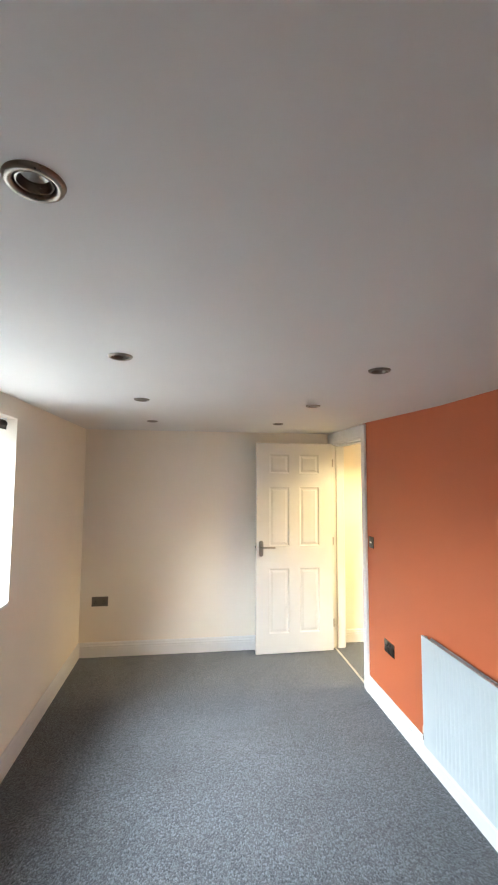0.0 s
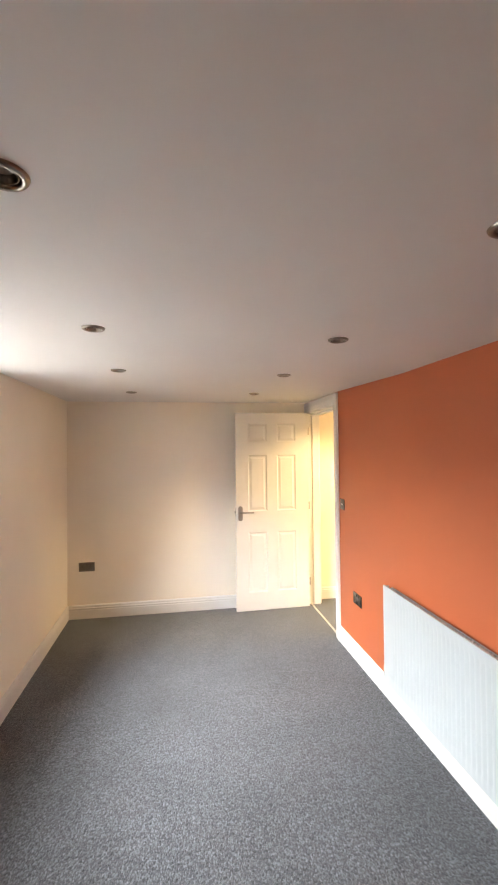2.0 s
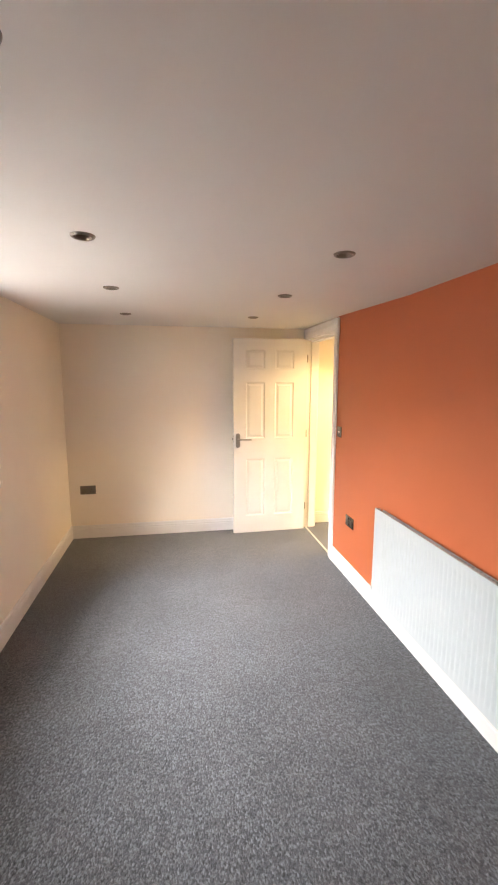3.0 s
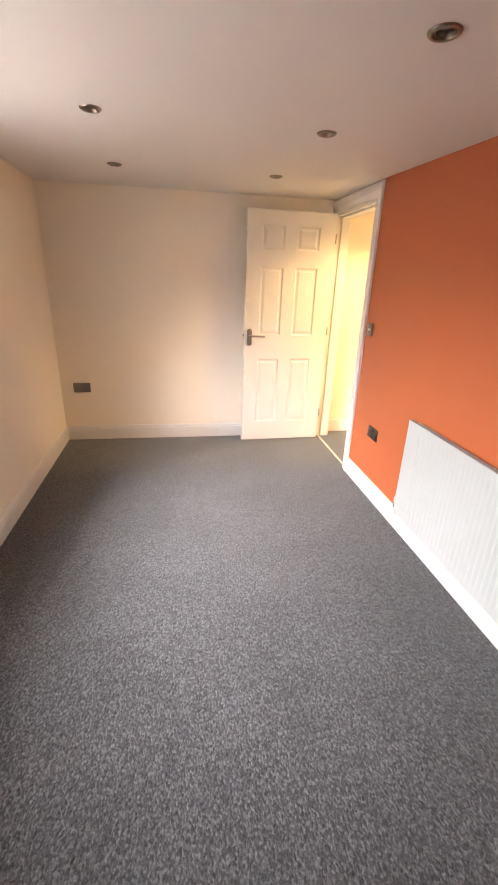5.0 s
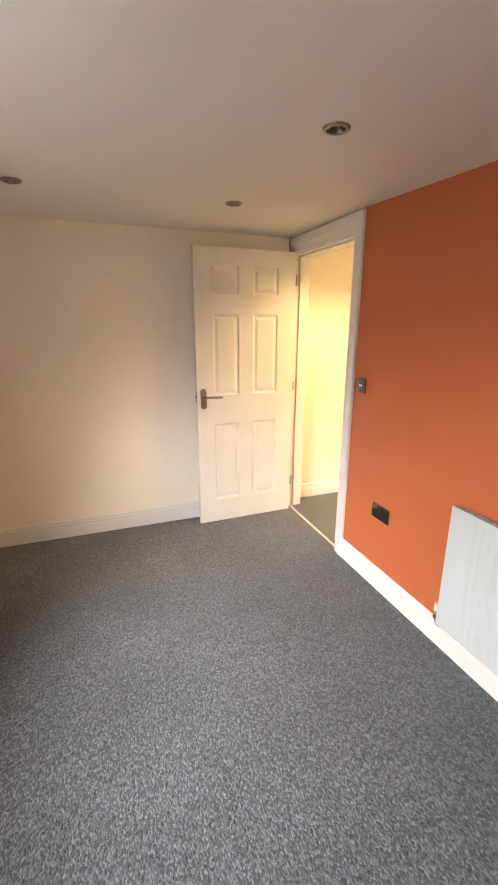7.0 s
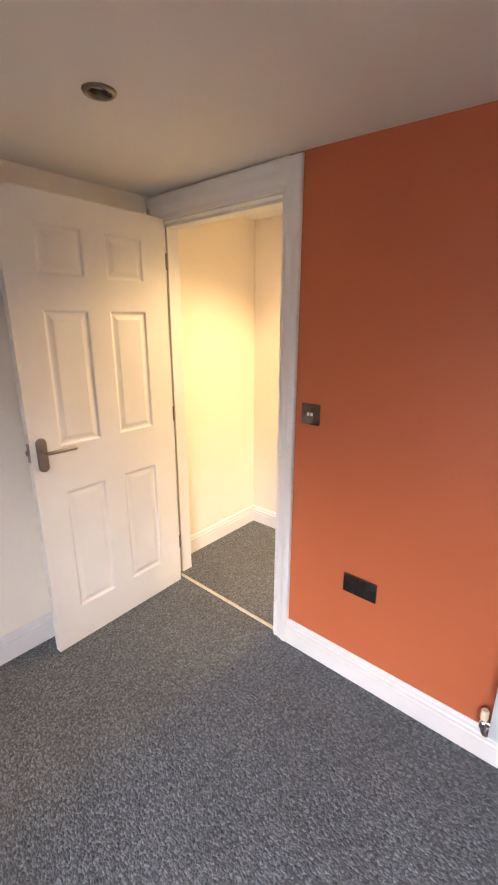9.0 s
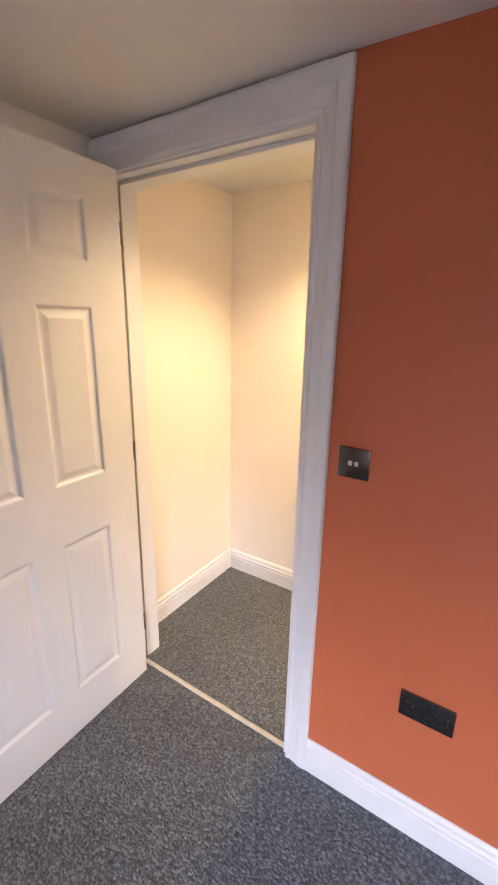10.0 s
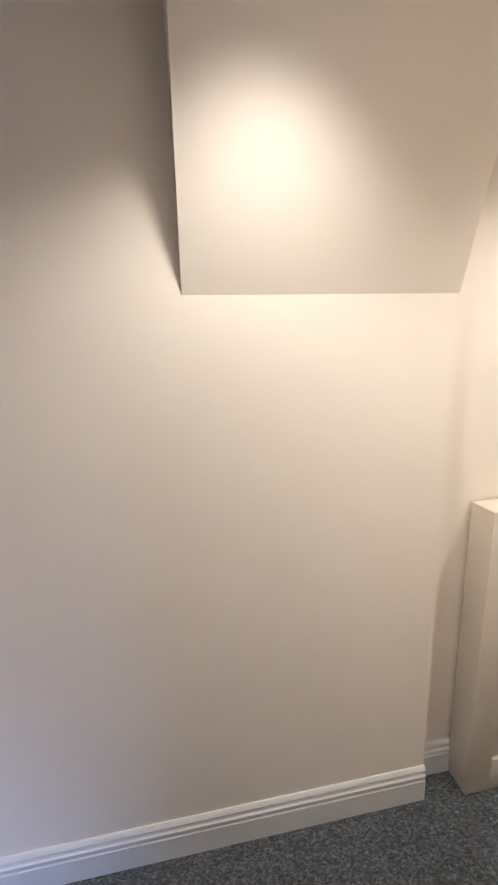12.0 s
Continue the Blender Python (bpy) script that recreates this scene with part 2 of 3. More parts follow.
structure("ceiling_landing", bm, CEILING, "plain white painted landing ceiling", "ceiling")
structure("roof", boxes(((XL - WEST, YB - 0.2, TOP), (2.55, HY1 + 0.2, TOP + 0.15))), RENDER, "plain slab that closes the house above", "roof")

structure("wall_north", boxes(((XL, YF, 0), (XR, YF + 0.2, TOP))), CREAM, "magnolia painted plaster end wall", "wall")
structure("wall_south", boxes(((XL, YB - 0.2, 0), (XR, YB, TOP))), CREAM, "magnolia painted plaster wall", "wall")
structure("wall_west", boxes(
    ((XL - WEST, YB - 0.2, 0), (XL, W0, TOP)), ((XL - WEST, W1, 0), (XL, YF + 0.2, TOP)),
    ((XL - WEST, W0, 0), (XL, W1, WZ0)), ((XL - WEST, W0, WZ1), (XL, W1, TOP))), CREAM, "magnolia painted plaster wall with a window", "wall")
bm = boxes(((XR, YB - 0.2, 0), (XR + WALL, D0 - 0.025, TOP)), ((XR, D0 - 0.025, DZ + 0.025), (XR + WALL, D1 + 0.025, TOP)),
           ((XR, D1 + 0.025, 0), (XR + WALL, HY1 + 0.2, TOP)))
bm.faces.ensure_lookup_table()
for f in bm.faces:
    f.normal_update()
    f.material_index = 1 if f.normal.x < -0.5 and f.calc_center_median().y < D0 - 0.03 else 0
structure("wall_east", bm, [CREAM, ORANGE], "burnt orange painted feature wall with a doorway", "wall")
structure("wall_landing_north", boxes(((HX0, HY1, 0), (2.55, HY1 + 0.2, TOP))), CREAM, "magnolia painted landing wall", "wall")
structure("wall_landing_east", boxes(((HX1, WALL_END, 0), (2.55, HY1, TOP)), ((HX2, HY0 - 0.2, 0), (2.55, WALL_END, TOP))), CREAM,
          "magnolia painted landing wall that steps back", "wall")
structure("wall_landing_south", boxes(((HX0, HY0 - 0.2, 0), (HX2, HY0, TOP))), CREAM, "magnolia painted landing wall", "wall")

# sloped boxing under the roof, on the landing's east wall
bm = bmesh.new()
ya, yb, zb = WALL_END, 3.488, 1.565
ring = [[bm.verts.new((x, y, z)) for x, z in ((HX1 + 0.004, zb), (HX1 - BOX_OUT, HH + 0.01), (HX1 + 0.004, HH + 0.01))] for y in (ya, yb)]
bm.faces.new(ring[0])
bm.faces.new(ring[1])
for i in range(3):
    j = (i + 1) % 3
    bm.faces.new((ring[0][i], ring[0][j], ring[1][j], ring[1][i]))
bmesh.ops.recalc_face_normals(bm, faces=bm.faces)
structure("sloped_boxing", bm, CREAM, "sloped plaster boxing below the landing ceiling", "boxing")

SKIRT_HEIGHT = 0.14
SKIRT = [(0, 0), (0.016, 0), (0.016, 0.086), (0.0135, 0.090), (0.0135, 0.097), (0.016, 0.101), (0.016, 0.108), (0.012, 0.113), (0.0105, 0.122), (0.012, 0.127),
         (0.0085, 0.135), (0.005, 0.14), (0, 0.14)]


def baseboard(p, q, out, tall=0.13, label="white moulded skirting board along the wall"):
    """A skirting board from p to q on the plan; out: the side that it faces."""
    bm = bmesh.new()
    ends = [[bm.verts.new((e[0] + out[0] * d, e[1] + out[1] * d, z * tall / SKIRT_HEIGHT)) for d, z in SKIRT] for e in (p, q)]
    k = len(SKIRT)
    for i in range(k):
        bm.faces.new((ends[0][i], ends[0][(i + 1) % k], ends[1][(i + 1) % k], ends[1][i]))
    bm.faces.new(ends[0])
    bm.faces.new(ends[1])
    bmesh.ops.recalc_face_normals(bm, faces=bm.faces)
    structure("baseboard", bm, GLOSS, label, "skirting board")


baseboard((XL, YB), (XL, YF), (1, 0))
baseboard((XL + 0.016, YF), (XR - 0.02, YF), (0, -1))
baseboard((XR, YB), (XR, D0 - 0.092), (-1, 0))
baseboard((XL + 0.016, YB), (XR - 0.016, YB), (0, 1))
baseboard((HX0 + 0.02, HY1), (HX1, HY1), (0, -1), 0.125)
baseboard((HX1, WALL_END - 0.002), (HX1, HY1 - 0.016), (-1, 0), 0.125)
baseboard((HX2, HY0), (HX2, WALL_END - 0.002), (-1, 0), 0.125)
baseboard((HX0, HY0), (HX2 - 0.016, HY0), (0, 1), 0.125)
baseboard((HX0, HY0 + 0.016), (HX0, D0 - 0.09), (1, 0), 0.125)

# ---- window ----
window = tagged(new("window_1"), "white plastic window with a deep plastered reveal", "window", kind="structure")
xo = XL - WEST + 0.03
for lo, hi in (((xo, W0, WZ0), (xo + 0.065, W0 + 0.06, WZ1)), ((xo, W1 - 0.06, WZ0), (xo + 0.065, W1, WZ1)),
               ((xo, W0 + 0.06, WZ0), (xo + 0.065, W1 - 0.06, WZ0 + 0.06)), ((xo, W0 + 0.06, WZ1 - 0.06), (xo + 0.065, W1 - 0.06, WZ1)),
               ((xo, (W0 + W1) / 2 - 0.035, WZ0 + 0.06), (xo + 0.065, (W0 + W1) / 2 + 0.035, WZ1 - 0.06))):
    bm = bmesh.new()
    add_box(bm, lo, hi, 0.006)
    part("window_frame", bm, UPVC, window)
for ya, yb in ((W0 + 0.06, (W0 + W1) / 2 - 0.035), ((W0 + W1) / 2 + 0.035, W1 - 0.06)):
    bm = boxes(((xo + 0.025, ya - 0.01, WZ0 + 0.05), (xo + 0.045, yb + 0.01, WZ1 - 0.05)))
    pane = part("pane", bm, glass, window, "clear double-glazed pane", False)
    pane.visible_shadow = False
bm = bmesh.new()
add_box(bm, (xo + 0.065, W0 + 0.002, WZ0), (XL + 0.004, W1 - 0.002, WZ0 + 0.022), 0.003)
part("window_sill", bm, GLOSS, window, "white painted window board")

# ---- doorway ----
ARCH = [(0, 0), (0, 0.011), (0.004, 0.0135), (0.010, 0.0135), (0.014, 0.0105), (0.020, 0.011), (0.040, 0.0145), (0.047, 0.0185), (0.052, 0.019),
        (0.070, 0.019), (0.076, 0.0165), (0.078, 0.012), (0.078, 0)]


def casing(name, face, out, y_low, y_high, widths, parent):
    """Moulded boards round the opening on the wall face x = face; widths: low side, head, high side."""
    z_in = DZ + 0.008
    legs = {"jamb_casing": ((y_low, -1, 0), (y_low, -1, 1)), "head_casing": ((y_low, -1, 1), (y_high, 1, 1)), "latch_casing": ((y_high, 1, 1), (y_high, 1, 0))}
    for part_name, ends in legs.items():
        bm = bmesh.new()
        rows = []
        for y, side, up in ends:
            w = widths[0] if side < 0 else widths[2]
            rows.append([bm.verts.new((face + out * t, y + side * u * w / 0.078, z_in + u * widths[1] / 0.078 if up else 0)) for u, t in ARCH])
        k = len(ARCH)
        for i in range(k):
            bm.faces.new((rows[0][i], rows[0][(i + 1) % k], rows[1][(i + 1) % k], rows[1][i]))
        bm.faces.new(rows[0])
        bm.faces.new(rows[1])
        bmesh.ops.recalc_face_normals(bm, faces=bm.faces)
        part(name, bm, GLOSS, parent, smooth=False)


door_frame = tagged(new("door_frame"), "white painted moulded door frame with a brass-coloured threshold", "door frame", kind="structure")
casing("casing", XR, -1, D0 - 0.012, D1 + 0.006, (0.080, 0.106, 0.060), door_frame)
casing("casing", XR + WALL, 1, D0 - 0.012, D1 + 0.006, (0.078, 0.078, 0.078), door_frame)
for lo, hi in (((XR, D0 - 0.025, 0), (XR + WALL, D0, DZ)), ((XR, D1, 0), (XR + WALL, D1 + 0.025, DZ)), ((XR, D0 - 0.025, DZ), (XR + WALL, D1 + 0.025, DZ + 0.025))):
    bm = boxes((lo, hi))
    part("lining", bm, GLOSS, door_frame, smooth=False)
for lo, hi in (((XR + 0.042, D0, 0), (XR + WALL, D0 + 0.020, DZ)), ((XR + 0.042, D1 - 0.012, 0), (XR + WALL, D1, DZ)),
               ((XR + 0.042, D0 + 0.020, DZ - 0.014), (XR + WALL, D1 - 0.012, DZ))):
    bm = bmesh.new()
    add_box(bm, lo, hi, 0.002, 1)
    part("door_stop", bm, GLOSS, door_frame)
bm = bmesh.new()
add_box(bm, (XR + 0.012, D0, 0.975), (XR + 0.036, D0 + 0.002, 1.06), 0.0008, 1)
plate = part("strike_plate", bm, STEEL, door_frame, "steel strike plate")
for za in (0.998, 1.024):
    bm = boxes(((XR + 0.017, D0 + 0.0021, za), (XR + 0.030, D0 + 0.0026, za + 0.018)))
    part("latch_hole", bm, BLACK, plate)
bm = bmesh.new()
steps = 8
rows = [[bm.verts.new((XR + 0.010 + 0.021 * (0.5 - 0.5 * math.cos(math.pi * i / steps)), y, 0.001 + 0.006 * math.sin(math.pi * i / steps))) for i in range(steps + 1)] for y in (D0, D1)]
for i in range(steps):
    bm.faces.new((rows[0][i], rows[0][i + 1], rows[1][i + 1], rows[1][i]))
bm.faces.new(rows[0])
bm.faces.new(rows[1])
bmesh.ops.recalc_face_normals(bm, faces=bm.faces)
part("threshold_strip", bm, BRASS, door_frame, "pale brass carpet threshold strip")

# ---- door: six panels, hinged by the north jamb, standing open ----
DW, DT, DH = 0.757, 0.035, 1.976
door = tagged(new("door_1"), "white six-panel moulded door standing wide open", "door", kind="structure")
door.matrix_world = pose(1.313, 3.968, 0.009, 0, 0, 1.6 + 180)
# local x runs from the hinge to the latch, local y into the leaf (-y is the far face), the seen face at y = 0
PX = [(0.134, 0.334), (0.434, 0.634)]
PZ = [(0.178, 0.780), (0.985, 1.552), (1.680, 1.868)]


def door_leaf():
    bm = bmesh.new()
    xs = [0, PX[0][0], PX[0][1], PX[1][0], PX[1][1], DW]
    zs = [0, PZ[0][0], PZ[0][1], PZ[1][0], PZ[1][1], PZ[2][0], PZ[2][1], DH]
    for i in range(5):
        for j in range(7):
            if i in (1, 3) and j in (1, 3, 5):
                continue
            for y in (0, -DT):
                bm.faces.new([bm.verts.new(p) for p in ((xs[i], y, zs[j]), (xs[i + 1], y, zs[j]), (xs[i + 1], y, zs[j + 1]), (xs[i], y, zs[j + 1]))])
    for i in range(5):
        for z in (0, DH):
            bm.faces.new([bm.verts.new(p) for p in ((xs[i], 0, z), (xs[i + 1], 0, z), (xs[i + 1], -DT, z), (xs[i], -DT, z))])
    for j in range(7):
        for x in (0, DW):
            bm.faces.new([bm.verts.new(p) for p in ((x, 0, zs[j]), (x, 0, zs[j + 1]), (x, -DT, zs[j + 1]), (x, -DT, zs[j]))])
    bmesh.ops.remove_doubles(bm, verts=bm.verts, dist=0.0003)
    bmesh.ops.recalc_face_normals(bm, faces=bm.faces)
    return bm


def door_panel(x0, x1, z0, z1):
    """A sunk panel with a moulded edge and a raised field, alike on both faces."""
    bm = bmesh.new()
    steps = [(0, 0), (0.005, 0.0012), (0.011, 0.0070), (0.017, 0.0085), (0.024, 0.0076), (0.040, 0.003)]
    for y, s in ((0, -1), (-DT, 1)):
        loops = [[bm.verts.new((x, y + s * d, z)) for x, z in ((x0 + i, z0 + i), (x1 - i, z0 + i), (x1 - i, z1 - i), (x0 + i, z1 - i))] for i, d in steps]
        for a, b in zip(loops, loops[1:]):
            for k in range(4):
                bm.faces.new((a[k], a[(k + 1) % 4], b[(k + 1) % 4], b[k]))
        bm.faces.new(loops[-1])
    bmesh.ops.recalc_face_normals(bm, faces=bm.faces)
    return bm


part("leaf", door_leaf(), DOORPAINT, door, smooth=False)
for x0, x1 in PX:
    for z0, z1 in PZ:
        part("panel", door_panel(x0, x1, z0, z1), DOORPAINT, door, smooth=False)
for side, y in ((1, 0.0), (-1, -DT)):
    bm = bmesh.new()
    hx = 0.712
    prof = []
    for i in range(24):
        a = 2 * math.pi * i / 24
        prof.append((hx + 0.022 * math.cos(a), 0.97 + 0.022 * math.sin(a) + (0.052 if math.sin(a) >= 0 else -0.052)))
    low = [bm.verts.new((x, y, z)) for x, z in prof]
    mid = [bm.verts.new((x, y + side * 0.006, z)) for x, z in prof]
    top = [bm.verts.new((hx + (x - hx) * 0.88, y + side * 0.0085, 0.97 + (z - 0.97) * 0.965)) for x, z in prof]
    for a, b in ((low, mid), (mid, top)):
        for i in range(24):
            bm.faces.new((a[i], a[(i + 1) % 24], b[(i + 1) % 24], b[i]))
    bm.faces.new(top)
    bmesh.ops.recalc_face_normals(bm, faces=bm.faces)
    handle = part("handle_plate", bm, STEEL, door, "brushed steel handle plate with rounded ends")
    bm = bmesh.new()
    add_tube(bm, [(hx, y + side * 0.006, 0.985), (hx, y + side * 0.035, 0.985), (hx - 0.004, y + side * 0.046, 0.985), (hx - 0.016, y + side * 0.050, 0.985),
                  (hx - 0.06, y + side * 0.050, 0.985), (hx - 0.105, y + side * 0.049, 0.983), (hx - 0.128, y + side * 0.046, 0.982)], 0.0085)
    part("lever", bm, STEEL, handle)
    bm = bmesh.new()
    for z in (1.030, 0.912):
        add_lathe(bm, (hx, y + side * 0.0085, z), [(0.0045, 0), (0.0045, side * 0.0012), (0.002, side * 0.0015)], "y", 12)
    part("screw", bm, STEEL, handle)
bm = bmesh.new()
add_box(bm, (DW, -0.029, 0.945), (DW + 0.002, -0.006, 1.025), 0.0008, 1)
latch = part("latch_plate", bm, STEEL, door, "steel latch plate")
bm = bmesh.new()
add_box(bm, (DW + 0.002, -0.024, 0.975), (DW + 0.011, -0.012, 0.995), 0.002, 1)
part("latch_bolt", bm, STEEL, latch)
for z in (0.215, 0.99, 1.75):
    bm = bmesh.new()
    add_tube(bm, [(-0.006, -0.002, z), (-0.006, -0.002, z + 0.076)], 0.0055)
    hinge = part("hinge", bm, STEEL, door, "steel butt hinge")
    bm = bmesh.new()
    add_box(bm, (-0.0022, -0.031, z), (-0.0004, -0.003, z + 0.076), 0.0004, 1)
    part("hinge_leaf", bm, STEEL, hinge)


# ---- radiator ----
def radiator():
    rad = tagged(new("radiator"), "white fluted panel radiator fixed low on the orange wall", "radiator")
    xf, xb, y0, y1, z0, z1 = 1.270, 1.314, 0.905, 2.307, 0.155, 0.752
    rad.matrix_world = pose(xf, y0, z0)
    length, height, deep = y1 - y0, z1 - z0, xb - xf
    # front sheet: vertical flutes pressed in, flat rim
    bm = bmesh.new()
    rim, pitch = 0.045, 0.0333
    cols = [(0.0, 0), (0.012, 0)]
    count = int((length - 0.19) / pitch)
    start = (length - count * pitch) / 2
    for i in range(count):
        for f, d in ((0.0, 0), (0.18, 0), (0.32, 0.0050), (0.60, 0.0050), (0.74, 0)):
            cols.append((start + (i + f) * pitch, d))
    cols += [(length - 0.012, 0), (length, 0)]
    rows = [(0.0, 0), (rim, 0), (rim + 0.018, 1), (height - rim - 0.018, 1), (height - rim, 0), (height, 0)]
    grid = [[bm.verts.new((d * k, y, z)) for y, d in cols] for z, k in rows]
    for a, b in zip(grid, grid[1:]):
        for i in range(len(cols) - 1):
            bm.faces.new((a[i], a[i + 1], b[i + 1], b[i]))
    for edge in (grid[0], grid[-1]):
        back = [bm.verts.new((0.012, v.co.y, v.co.z)) for v in edge]
        for i in range(len(edge) - 1):
            bm.faces.new((edge[i], edge[i + 1], back[i + 1], back[i]))
    for k in (0, -1):
        side = [g[k] for g in grid]
        back = [bm.verts.new((0.012, v.co.y, v.co.z)) for v in side]
        for i in range(len(side) - 1):
            bm.faces.new((side[i], side[i + 1], back[i + 1], back[i]))
    bmesh.ops.recalc_face_normals(bm, faces=bm.faces)
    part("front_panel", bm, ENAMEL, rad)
    # convector: folded fins behind the sheet
    bm = bmesh.new()
    n = int(length / 0.025) - 3
    for i in range(n):
        y = 0.045 + i * 0.025
        add_box(bm, (0.0125, y, 0.03), (deep - 0.005, y + 0.012, height - 0.008))
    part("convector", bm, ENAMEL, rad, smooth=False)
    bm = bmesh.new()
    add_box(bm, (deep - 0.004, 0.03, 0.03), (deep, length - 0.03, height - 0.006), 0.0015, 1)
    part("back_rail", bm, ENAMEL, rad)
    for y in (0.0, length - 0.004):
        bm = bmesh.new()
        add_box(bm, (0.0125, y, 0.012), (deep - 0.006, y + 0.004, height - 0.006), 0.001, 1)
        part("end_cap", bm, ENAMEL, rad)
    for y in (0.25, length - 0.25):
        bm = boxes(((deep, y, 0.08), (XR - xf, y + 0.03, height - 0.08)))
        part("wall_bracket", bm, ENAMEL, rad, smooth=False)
    # valve at the far end with its pipe down to the floor
    bm = bmesh.new()
    add_tube(bm, [(0.022, length - 0.002, 0.035), (0.022, length + 0.030, 0.035)], 0.010)
    add_lathe(bm, (0.022, length + 0.022, 0.020), [(0.011, -0.012), (0.013, -0.010), (0.013, 0.014), (0.010, 0.018), (0.010, 0.026), (0.0, 0.0261)], "z", 20)
    valve = part("valve", bm, CHROME, rad, "chrome lockshield valve with a cream cap")
    bm = bmesh.new()
    add_lathe(bm, (0.022, length + 0.022, 0.046), [(0.0125, 0), (0.0135, 0.004), (0.0125, 0.034), (0.010, 0.038), (0.0, 0.0381)], "z", 20)
    part("valve_cap", bm, PLASTIC, valve)
    bm = bmesh.new()
    add_tube(bm, [(0.022, length + 0.022, 0.010), (0.022, length + 0.021, -0.006), (0.025, length + 0.016, -0.020), (0.034, length + 0.008, -0.030),
                  (0.050, length + 0.004, -0.033), (0.068, length + 0.003, -0.033)], 0.007)
    part("pipe", bm, STEEL, valve, "dark pipe tail")
    return rad


radiator()


# ---- sockets and switch ----
def plate_thing(name, at, turn, w, h, mat, label, category):
    thing = tagged(new(name), label, category)
    thing.matrix_world = pose(*at, 0, 0, turn)
    bm = bmesh.new()
    add_box(bm, (-w / 2, -0.007, -h / 2), (w / 2, 0.0, h / 2), 0.003)
    part("face_plate", bm, mat, thing)
    return thing


def double_socket(at, turn, mat, label):
    s = plate_thing("double_socket", at, turn, 0.147, 0.087, mat, label, "socket")
    for cx in (-0.036, 0.036):
        bm = bmesh.new()
        add_box(bm, (cx - 0.021, -0.0085, -0.032), (cx + 0.021, -0.0071, 0.012), 0.0006, 1)
        insert = part("insert", bm, mat, s)
        for px, pz, pw, ph in ((0, 0.004, 0.005, 0.009), (-0.011, -0.018, 0.008, 0.005), (0.011, -0.018, 0.008, 0.005)):
            bm = boxes(((cx + px - pw / 2, -0.0090, pz - ph / 2), (cx + px + pw / 2, -0.0086, pz + ph / 2)))
            part("pin_slot", bm, BLACK, insert, smooth=False)
        bm = bmesh.new()
        add_box(bm, (cx * 0.42 - 0.006, -0.011, 0.016), (cx * 0.42 + 0.006, -0.007, 0.034), 0.0012, 1)
        part("rocker", bm, mat, s)
    for cx in (-0.030, 0.030):
        bm = bmesh.new()
        add_lathe(bm, (cx * 2.1, -0.0075, 0.0), [(0.0032, 0.001), (0.0032, -0.0006), (0.0012, -0.0008)], "y", 12)
        part("screw", bm, mat, s)
    return s


double_socket((-0.888, YF, 0.495), 0, SOCKET, "pewter double socket on the magnolia end wall")
double_socket((XR, 2.838, 0.468), -90, NICKEL, "black nickel double socket on the orange wall")
switch = plate_thing("light_switch", (XR, 3.110, 1.156), -90, 0.087, 0.087, NICKEL, "black nickel two-gang light switch on the orange wall", "light switch")
for cx in (-0.0085, 0.0085):
    bm = bmesh.new()
    add_box(bm, (cx - 0.0055, -0.0115, -0.0062), (cx + 0.0055, -0.0071, 0.0062), 0.0012, 1)
    part("rocker", bm, ROCKER, switch, "bright metal rocker")
for cx in (-0.030, 0.030):
    bm = bmesh.new()
    add_lathe(bm, (cx, -0.0075, 0.0), [(0.0032, 0.001), (0.0032, -0.0006), (0.0012, -0.0008)], "y", 12)
    part("screw", bm, NICKEL, switch)


# ---- recessed downlights ----
def downlight(lens, label, group):
    d = tagged(new("downlight"), label, "downlight", group)
    bm = bmesh.new()
    add_lathe(bm, (0, 0, 0), [(0.0300, 0.012), (0.0298, -0.001), (0.0306, -0.0045), (0.0325, -0.0068), (0.0360, -0.0078), (0.0398, -0.0070), (0.0430, -0.0045), (0.0450, 0.0)], "z", 40)
    part("bezel", bm, SATIN, d, "satin nickel bezel")
    bm = bmesh.new()
    add_lathe(bm, (0, 0, 0), [(0.0280, 0.0), (0.0270, -0.0025), (0.0250, -0.0030), (0.0236, -0.001), (0.0230, 0.012), (0.0230, 0.03)], "z", 40)
    part("tilt_ring", bm, SATIN, d)
    bm = bmesh.new()
    add_lathe(bm, (0, 0, 0), [(0.0355, 0.0), (0.0355, 0.085), (0.0, 0.0851)], "z", 24)
    part("can", bm, BLACK, d)
    bm = bmesh.new()
    add_lathe(bm, (0, 0, 0.012), [(0.0, 0.009), (0.010, 0.006), (0.017, 0.001), (0.0205, 0.0), (0.0210, 0.006), (0.012, 0.045), (0.0, 0.046)], "z", 24)
    part("lamp", bm, lens, d, "reflector lamp")
    return d


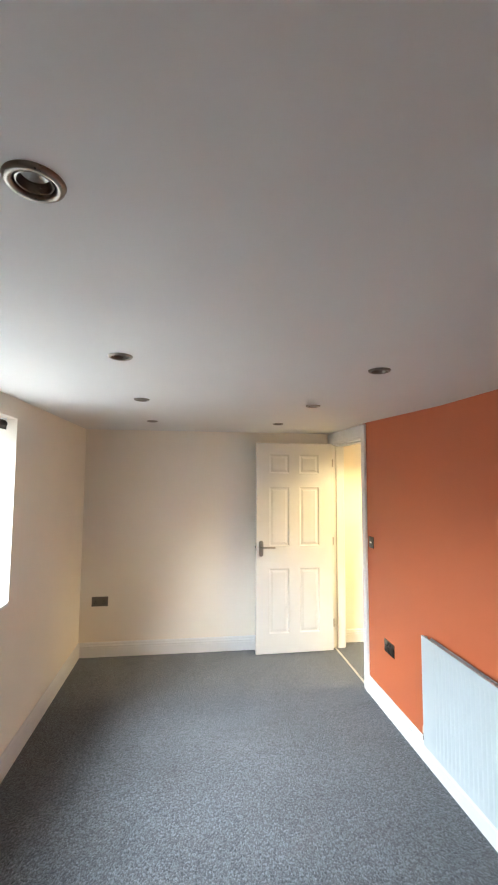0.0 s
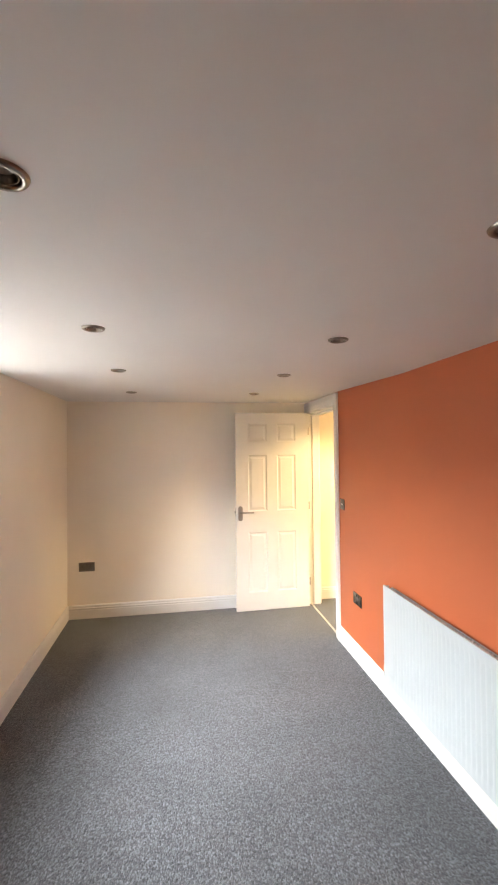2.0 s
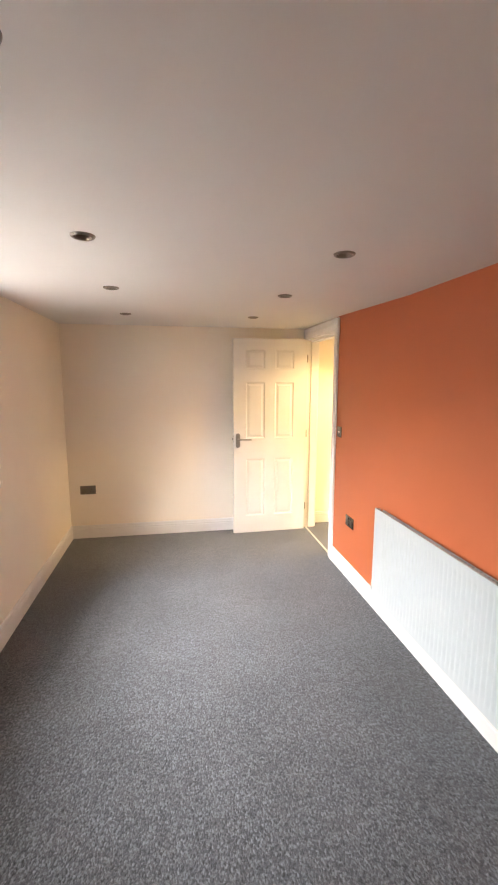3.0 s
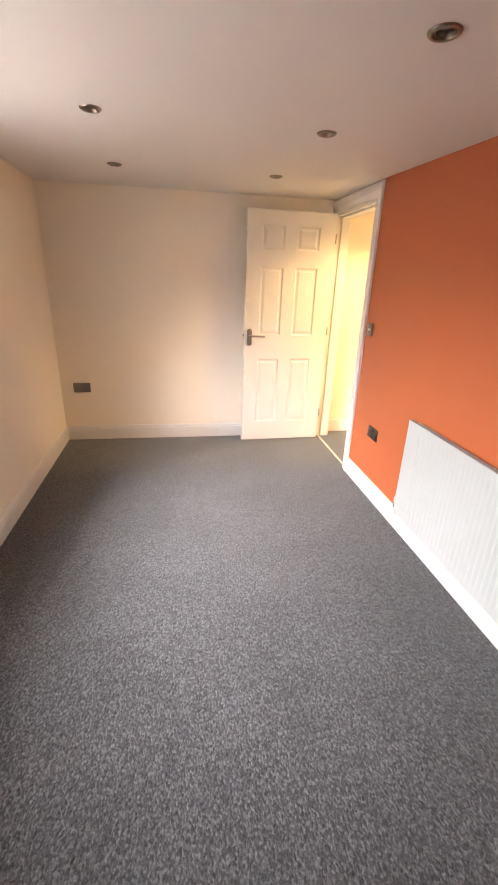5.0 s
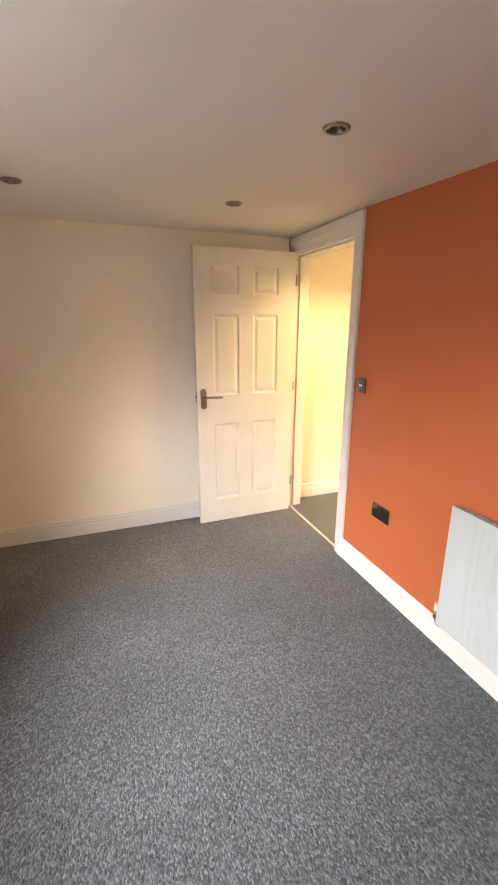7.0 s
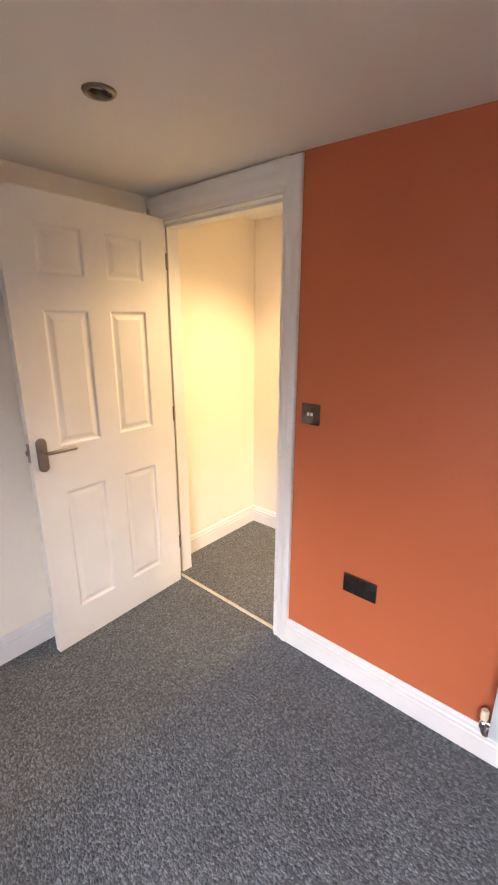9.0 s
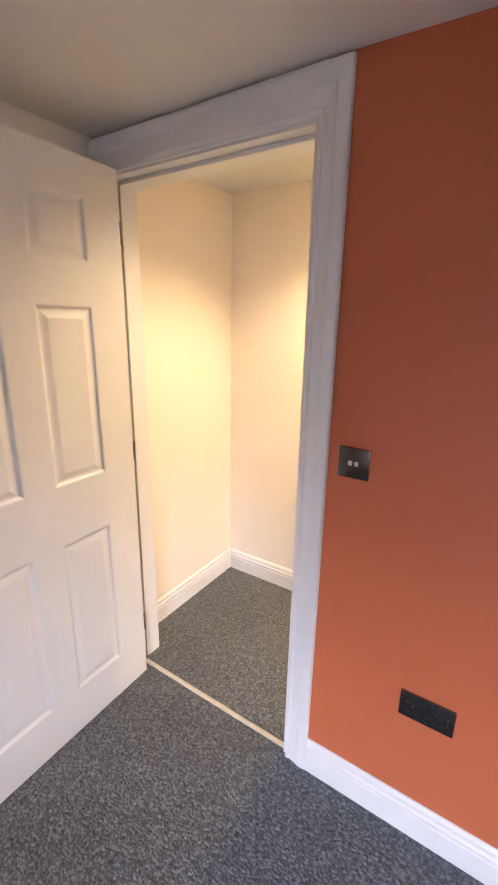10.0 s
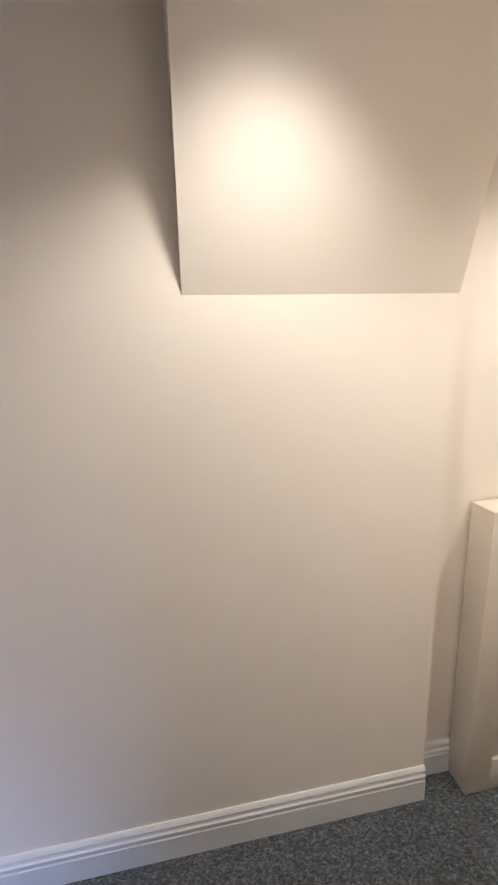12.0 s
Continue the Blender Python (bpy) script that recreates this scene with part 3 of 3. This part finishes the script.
first = downlight(GLINT_LENS, "satin nickel recessed downlight, switched off, in the bedroom ceiling", "bedroom downlights")
first.matrix_world = pose(*LAMPS[0], H)
for i, (x, y) in enumerate(LAMPS[1:]):
    copy_thing(first, pose(x, y, H + dip(x, y), 0, 0, 40 * i))
lit = downlight(LIT, "satin nickel recessed downlight, lit, in the landing ceiling", "landing downlights")
lit.matrix_world = pose(*HALL_LAMPS[0], HH)
# fitting for the added, unseen second lamp
copy_thing(lit, pose(*HALL_LAMPS[1], HH))

# ---- the stair guard on the landing ----
guard = tagged(new("stair_guard"), "cream-white painted boarded stair guard with a capped end post", "stair guard")
guard.matrix_world = pose(2.195, 1.722, 0)
for name, lo, hi, bevel in (("panel", (0.016, 0.0, 0.0), (0.085, 0.86, 0.965), 0.002), ("end_post", (0.0, 0.855, 0.0), (0.095, 0.944, 0.995), 0.004),
                            ("cap", (-0.012, -0.0, 0.965), (0.1, 0.855, 0.995), 0.005), ("base_rail", (0.002, 0.0, 0.0), (0.0155, 0.855, 0.12), 0.003)):
    bm = bmesh.new()
    add_box(bm, lo, hi, bevel)
    part(name, bm, GUARD, guard)

# ---- the blind in the window reveal ----
blind = tagged(new("roller_blind"), "dark rolled-up roller blind under the window head", "roller blind")
blind.matrix_world = pose(XL - 0.062, W0, WZ1)
wide = W1 - W0
bm = bmesh.new()
add_lathe(bm, (0, 0.03, -0.035), [(0.0, 0.0), (0.021, 0.0), (0.0225, 0.002), (0.0225, wide - 0.062), (0.021, wide - 0.06), (0.0, wide - 0.06)], "y", 28)
part("roll", bm, BLIND, blind, "dark brown blind cloth on its roller")
bm = bmesh.new()
add_box(bm, (0.012, 0.034, -0.068), (0.020, wide - 0.034, -0.046), 0.003)
part("bottom_bar", bm, BLIND, blind)
for y in (0.024, wide - 0.029):
    bm = bmesh.new()
    add_box(bm, (-0.016, y, -0.056), (0.016, y + 0.0045, 0.0), 0.0015, 1)
    part("bracket", bm, UPVC, blind, "white end bracket")

# ---- outside ----
# never in view; added as a pale reflector for the bedroom ceiling
bm = bmesh.new()
bmesh.ops.create_grid(bm, x_segments=8, y_segments=8, size=600)
for v in bm.verts:
    v.co.z = -0.125
structure("ground", bm, BOUNCE_GROUND, "flat unseen ground around the house, made pale to bounce daylight up to the ceiling", "ground")
